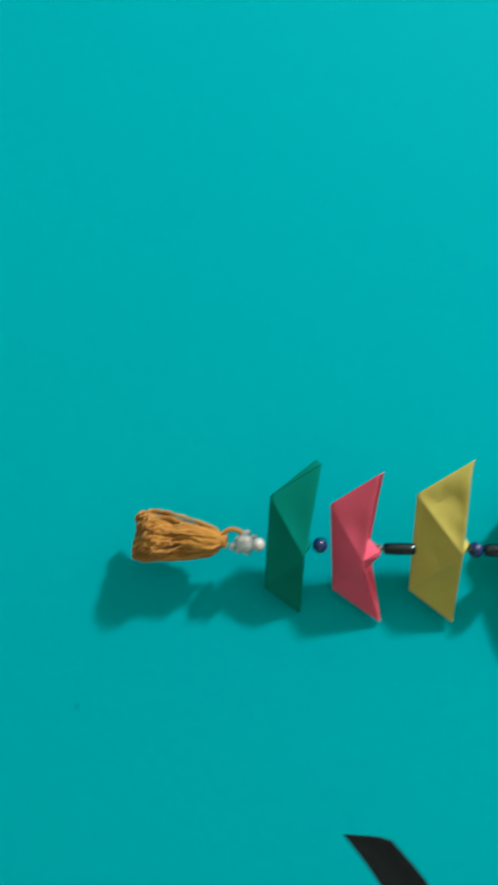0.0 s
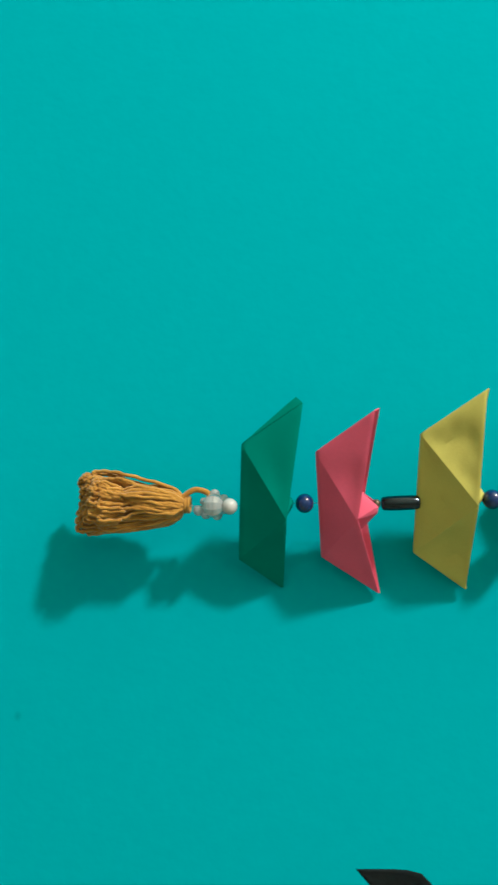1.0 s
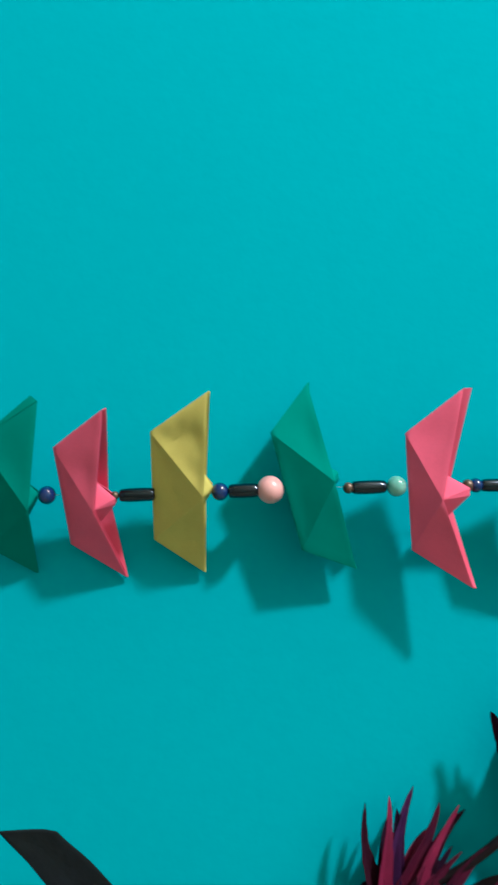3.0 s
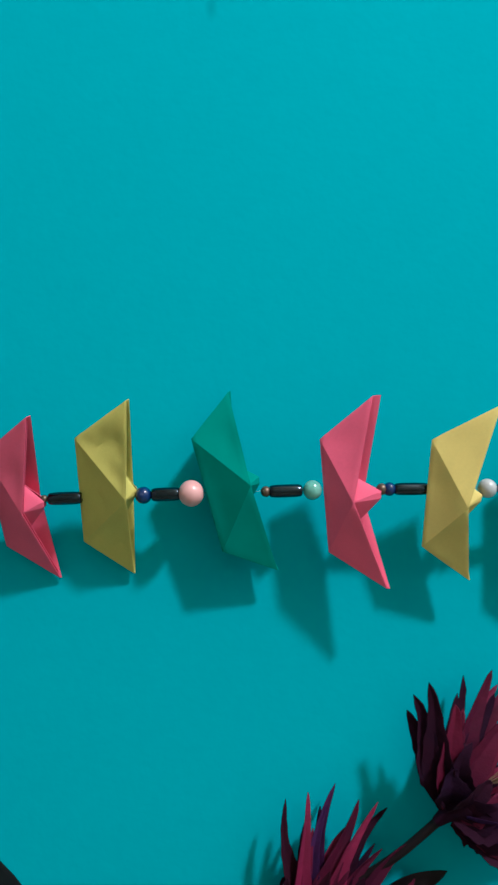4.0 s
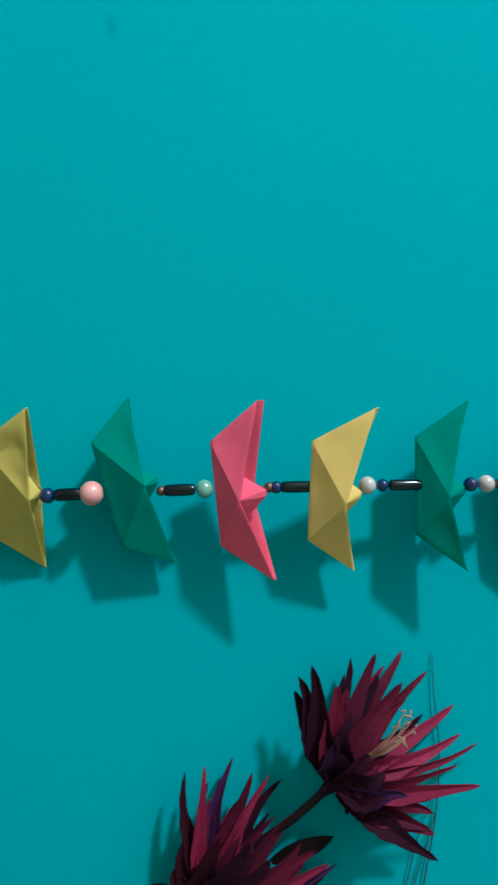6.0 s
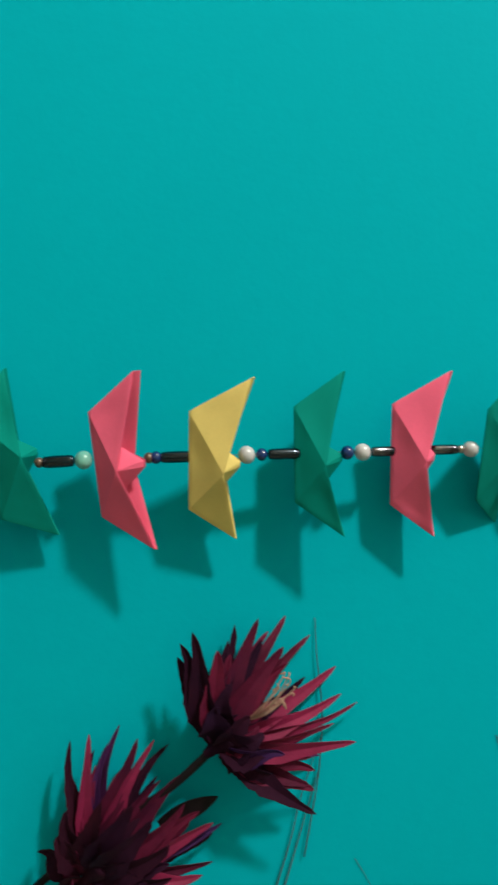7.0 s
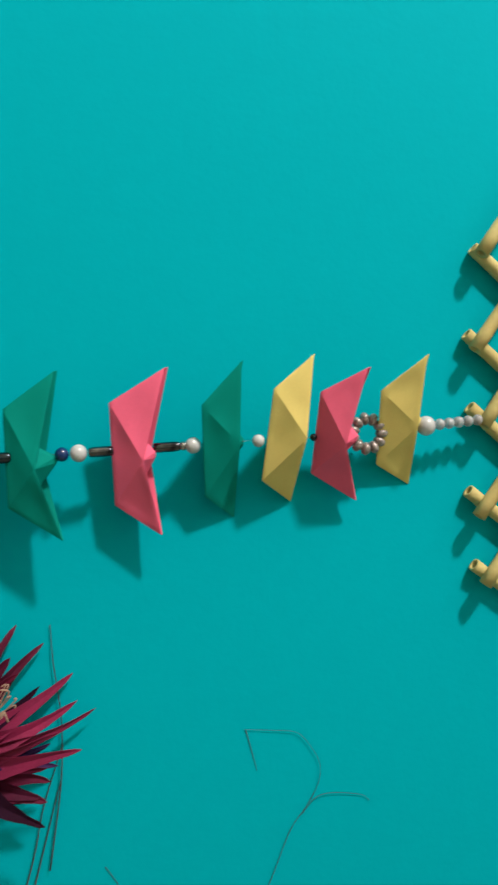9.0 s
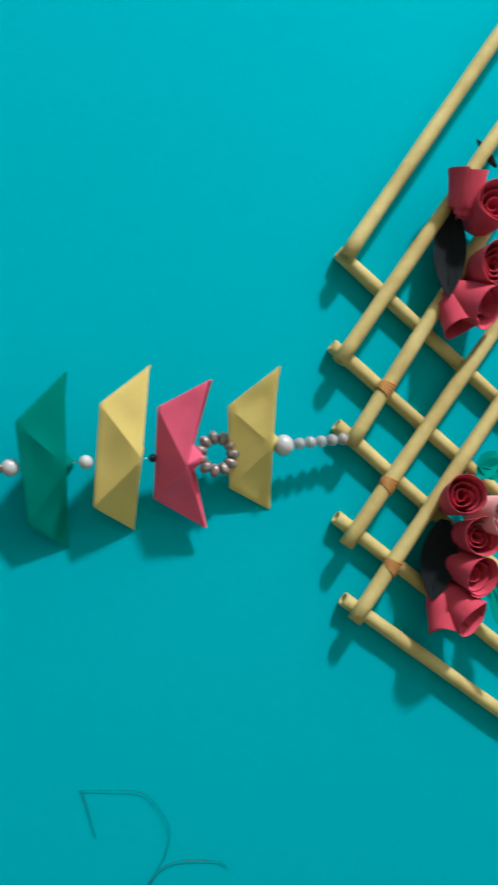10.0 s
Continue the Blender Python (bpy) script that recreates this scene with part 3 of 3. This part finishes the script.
leaf_thing((471, 146, 13), (20, 0, -96), 0.050, 0.0165, LEAF, "dark green curled leaf beside the roses")
leaf_thing((461, -16, 13), (20, 0, -104), 0.042, 0.018, LEAF, "dark green curled leaf beside the roses")
leaf_thing((488, 17, 20), (0, -15, -150), 0.024, 0.012, GREEN, "bright green pointed paper leaf on the lattice")
leaf_thing((491, 8, 20), (0, -15, 170), 0.022, 0.011, GREEN, "bright green pointed paper leaf on the lattice")

leaf_thing((484, -52, 18), (0, -8, -75), 0.030, 0.013, GREEN, "bright green pointed paper leaf on the lattice")
leaf_thing((503, 172, 5), (0, -3, 138), 0.019, 0.0050, LEAF, "narrow dark leaf behind the lattice stick")


# ---- artificial flowers
def petal(bm, base, heart, tip, width, fray, seed):
    """A strap petal that bulges out of the cup, then runs to a narrow curled tip."""
    n = 18
    out = tip - heart
    axis = (heart - base).normalized()
    aside = out - axis * out.dot(axis)
    ctrl = base + 0.42 * (tip - base) + aside.normalized() * 0.006 + Vector((0, 0, 0.004))
    bend = Vector((math.sin(seed * 2.3), math.cos(seed * 1.9), 0.6 * math.sin(seed))) * 0.0022
    path = []
    for i in range(n + 1):
        s = i / n
        path.append((1 - s) ** 2 * base + 2 * s * (1 - s) * ctrl + s * s * tip + bend * math.sin(math.pi * 2 * s) * s)
    rows = []
    for i, p in enumerate(path):
        s = i / n
        d = (path[min(i + 1, n)] - path[max(i - 1, 0)]).normalized()
        across = d.cross(Vector((0.15 * math.sin(seed * 4), 0.15 * math.cos(seed * 5), 1))).normalized()
        across = (across + 0.35 * math.sin(seed * 3 + 1.5 * s) * across.cross(d)).normalized()
        up = across.cross(d)
        swell = min(1.0, 0.42 + 1.9 * s)
        taper = max(0.0, (s - 0.45) / 0.55)
        half = width / 2 * swell * (1 - 0.84 * taper ** 0.72) * math.sqrt(max(0.0, 1 - (max(0.0, s - 0.9) / 0.1) ** 2)) + 0.00012
        half *= 1 + fray * 0.25 * noise.noise(Vector((s * 14, seed * 7, 0)))
        row = []
        for g in (-1, -0.6, -0.12, 0, 0.12, 0.6, 1):
            vein = -0.00035 if g == 0 else 0.0
            q = p + across * (g * half) + up * (0.38 * half * abs(g) ** 1.6 + vein * (1 - taper) + 0.0004 * noise.noise(Vector((s * 9 + seed, g * 2, seed))))
            q.z = max(q.z, 0.0012 + 0.0004 * abs(g))
            row.append(bm.verts.new(q))
        rows.append(row)
    for a, b in zip(rows, rows[1:]):
        for j in range(6):
            bm.faces.new((a[j], a[j + 1], b[j + 1], b[j]))


def flower(base, heart, stem, label, seed, fan, siblings=1, stamens=0, leaf_at=None):
    """Petals fan out from the heart: turn and reach along the wall, height of the tip over it, width, tone."""
    rng = random.Random(seed)
    fl = thing("artificial_flower", at(0, 0, 0), label, "flower", "artificial flowers")
    b, h = mm(*base), mm(*heart)
    for turn, reach_mm, high, width, tone in fan:
        for k in range(1 + (siblings if tone != PETAL or turn > 60 else rng.choice((0, siblings)))):
            th = radians(turn + (rng.uniform(4, 11) * rng.choice((-1, 1)) if k else 0))
            r = reach_mm * (rng.uniform(0.66, 0.92) if k else 1)
            w = high * rng.uniform(0.4, 0.9) + rng.uniform(0, 6) if k else high
            tip = mm(heart[0] + r * math.cos(th), heart[1] + r * math.sin(th), max(w, 1.5))
            start = b + (tip - b).normalized() * 0.004
            bm = bmesh.new()
            petal(bm, start, h, tip, width * (rng.uniform(0.8, 1.0) if k else 1) / 1000, 1.0 if tone == DARKPETAL else 0.4, rng.uniform(0, 9))
            mat = tone if not k else rng.choice((tone, DARKPETAL, SHADEPETAL))
            thicken(part("petal", bm, mat, fl, smooth=True), 0.0003)
    for k in range(stamens):
        th, r = radians(rng.uniform(28, 58)), rng.uniform(17, 33)
        tip = h + mm(r * math.cos(th), r * math.sin(th), rng.uniform(3, 11))
        mid = h + (tip - h) * 0.5 + mm(rng.uniform(-2, 2), rng.uniform(-2, 2), 3)
        curl = tip + mm(rng.uniform(-4, 4), rng.uniform(-4, 4), rng.uniform(-1, 2))
        pts = [p / 1000 for p in spline([h * 1000, mid * 1000, tip * 1000, curl * 1000], 6)]
        bm = bmesh.new()
        tube(bm, pts, [0.00022 + 0.00028 * (i / len(pts)) ** 2 for i in range(len(pts))], 5)
        part("stamen", bm, STAMEN, fl, smooth=True)
    axis = (h - b).normalized()
    bm = bmesh.new()
    lathe(bm, [(-0.006, 0.0022), (0.0, 0.0036), (0.004, 0.0058), (0.009, 0.0080), (0.012, 0.0086), (0.013, 0.0070)], 18,
          Matrix.Translation(b) @ axis.to_track_quat("X", "Z").to_matrix().to_4x4())
    part("calyx", bm, DARKPETAL, fl, "dark plum calyx", True)
    bm = bmesh.new()
    tube(bm, [p / 1000 for p in spline([base, *stem], 8)], 0.0021, 9)
    part("stem", bm, STEM, fl, "dark plum stem", True)
    if leaf_at:
        bm = bmesh.new()
        blade(bm, 0.035, 0.0100, curl=0.1)
        bm.transform(Matrix.Translation(mm(*leaf_at[0])) @ pose(0, 0, 0, *leaf_at[1]))
        thicken(part("stem_leaf", bm, STEM, fl, "dark pointed leaf", True), 0.0004)
    return fl


# C is crimson darkened for shade; D and V are plum and violet fabric
D, C, P, V = DARKPETAL, SHADEPETAL, PETAL, PURPLEPETAL
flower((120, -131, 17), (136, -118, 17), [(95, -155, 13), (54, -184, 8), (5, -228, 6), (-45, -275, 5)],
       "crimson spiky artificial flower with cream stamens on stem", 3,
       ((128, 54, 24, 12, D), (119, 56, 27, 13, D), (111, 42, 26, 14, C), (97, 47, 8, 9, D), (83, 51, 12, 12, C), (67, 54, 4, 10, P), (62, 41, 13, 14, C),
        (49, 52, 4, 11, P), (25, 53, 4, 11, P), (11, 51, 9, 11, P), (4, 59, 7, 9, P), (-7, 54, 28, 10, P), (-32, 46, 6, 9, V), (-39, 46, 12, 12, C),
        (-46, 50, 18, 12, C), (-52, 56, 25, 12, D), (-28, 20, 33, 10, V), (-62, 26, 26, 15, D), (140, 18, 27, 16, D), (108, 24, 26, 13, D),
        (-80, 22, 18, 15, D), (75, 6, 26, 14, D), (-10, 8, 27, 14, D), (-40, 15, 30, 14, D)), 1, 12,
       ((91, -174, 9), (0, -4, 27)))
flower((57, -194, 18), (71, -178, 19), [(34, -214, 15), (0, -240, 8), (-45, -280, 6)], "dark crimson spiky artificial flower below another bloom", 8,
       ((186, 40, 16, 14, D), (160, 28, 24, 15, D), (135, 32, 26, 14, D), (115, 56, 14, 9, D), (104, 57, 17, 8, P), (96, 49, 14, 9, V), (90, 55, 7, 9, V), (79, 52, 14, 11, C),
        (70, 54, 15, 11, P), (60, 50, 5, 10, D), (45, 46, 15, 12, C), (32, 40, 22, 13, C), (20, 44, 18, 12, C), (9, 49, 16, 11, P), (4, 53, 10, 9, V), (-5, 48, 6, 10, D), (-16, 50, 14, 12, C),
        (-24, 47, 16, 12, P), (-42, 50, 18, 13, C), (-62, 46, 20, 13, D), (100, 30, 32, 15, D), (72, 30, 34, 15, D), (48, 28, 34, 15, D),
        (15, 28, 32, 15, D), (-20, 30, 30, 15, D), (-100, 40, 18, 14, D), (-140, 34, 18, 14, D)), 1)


# broad dark leaf of the bouquet that reaches out into the room, its tip cut on the slant
def slant_leaf():
    leaf = thing("bouquet_leaf", at(-80.5, -82, 115) @ pose(0, 0, 0, 0, 4, -42), "broad dark glossy leaf of the flower arrangement", "leaf")
    bm = bmesh.new()
    rows = []
    for i in range(25):
        x = 96 * (i / 24) ** 1.3
        droop = 0.0032 * x * x
        low = -2.2 * math.sin(math.pi * min(1, x / 90)) + 5.5 * max(0, (x - 60) / 36) ** 2 - droop
        top = min(0.95 * x + 0.05, 10.4 + 0.06 * x) - 7 * max(0, (x - 55) / 41) ** 1.6 - droop
        rows.append([bm.verts.new(mm(x, low + (top - low) * g, -0.0016 * x * x + 1.6 * abs(g - 0.45) ** 1.5 * min(1, x / 15) + 0.25 * math.sin(x * 0.35 + g * 2)))
                     for g in (0, 0.2, 0.42, 0.45, 0.48, 0.7, 0.88, 1)])
    for a, b in zip(rows, rows[1:]):
        for j in range(7):
            bm.faces.new((a[j], b[j], b[j + 1], a[j + 1]))
    thicken(part("leaf_blade", bm, LEAF, leaf, smooth=True), 0.0005)
    bm = bmesh.new()
    tube(bm, [p / 1000 for p in spline([(90, -22, -13), (112, -42, -26), (132, -70, -52), (145, -110, -98)], 8)], 0.0016, 8)
    part("leaf_stalk", bm, STEM, leaf, smooth=True)
    return leaf


slant_leaf()


# ---- thin dry twigs against the wall
def twig(knots, r, label):
    ob = thing("dry_twig", at(0, 0, 0), label, "twig", "dry twigs on the wall")
    for k, line in enumerate(knots):
        bm = bmesh.new()
        pts = [p / 1000 for p in spline(line, 6)]
        tube(bm, pts, [r / 1000 * (1 - 0.5 * i / len(pts)) for i in range(len(pts))], 6)
        part("stalk", bm, TWIG, ob, smooth=True)
    return ob


twig([[(276, -240, 1), (286.4, -217.6, 1.4), (296.3, -195.3, 1.6), (306.7, -181.7, 1.6), (313.2, -170.4, 1.6), (314.4, -160.4, 1.5), (310.3, -151, 1.4), (302.2, -141.4, 1.2), (288, -138.6, 1.0), (272.4, -136.6, 0.7)],
      [(303.1, -187.4, 1.4), (310.7, -179.4, 1.3), (320, -177.4, 1.2), (337.3, -180.6, 0.9), (342.8, -185, 0.5)], [(273.7, -137.3, 0.5), (279.2, -160.4, 0.3)]], 0.2, "thin curling dry tendril against the teal wall")
twig([[(168, -199, 2), (175.4, -153.5, 2.4), (177, -120, 2.4), (174.1, -89.9, 2), (173.2, -70.5, 1)], [(150, -225, 1.5), (160.5, -190, 2), (166, -165.8, 2.4), (176.5, -134.9, 2.2)], [(155, -224, 1.5), (168, -178, 2), (176, -150, 2.2)]], 0.42, "thin straight dry stalks behind the crimson flower")
twig([[(195.9, -202.3, 0.4), (203, -214, 0.4), (208.3, -226.1, 0.4)]], 0.15, "short thin dry stalk against the wall")
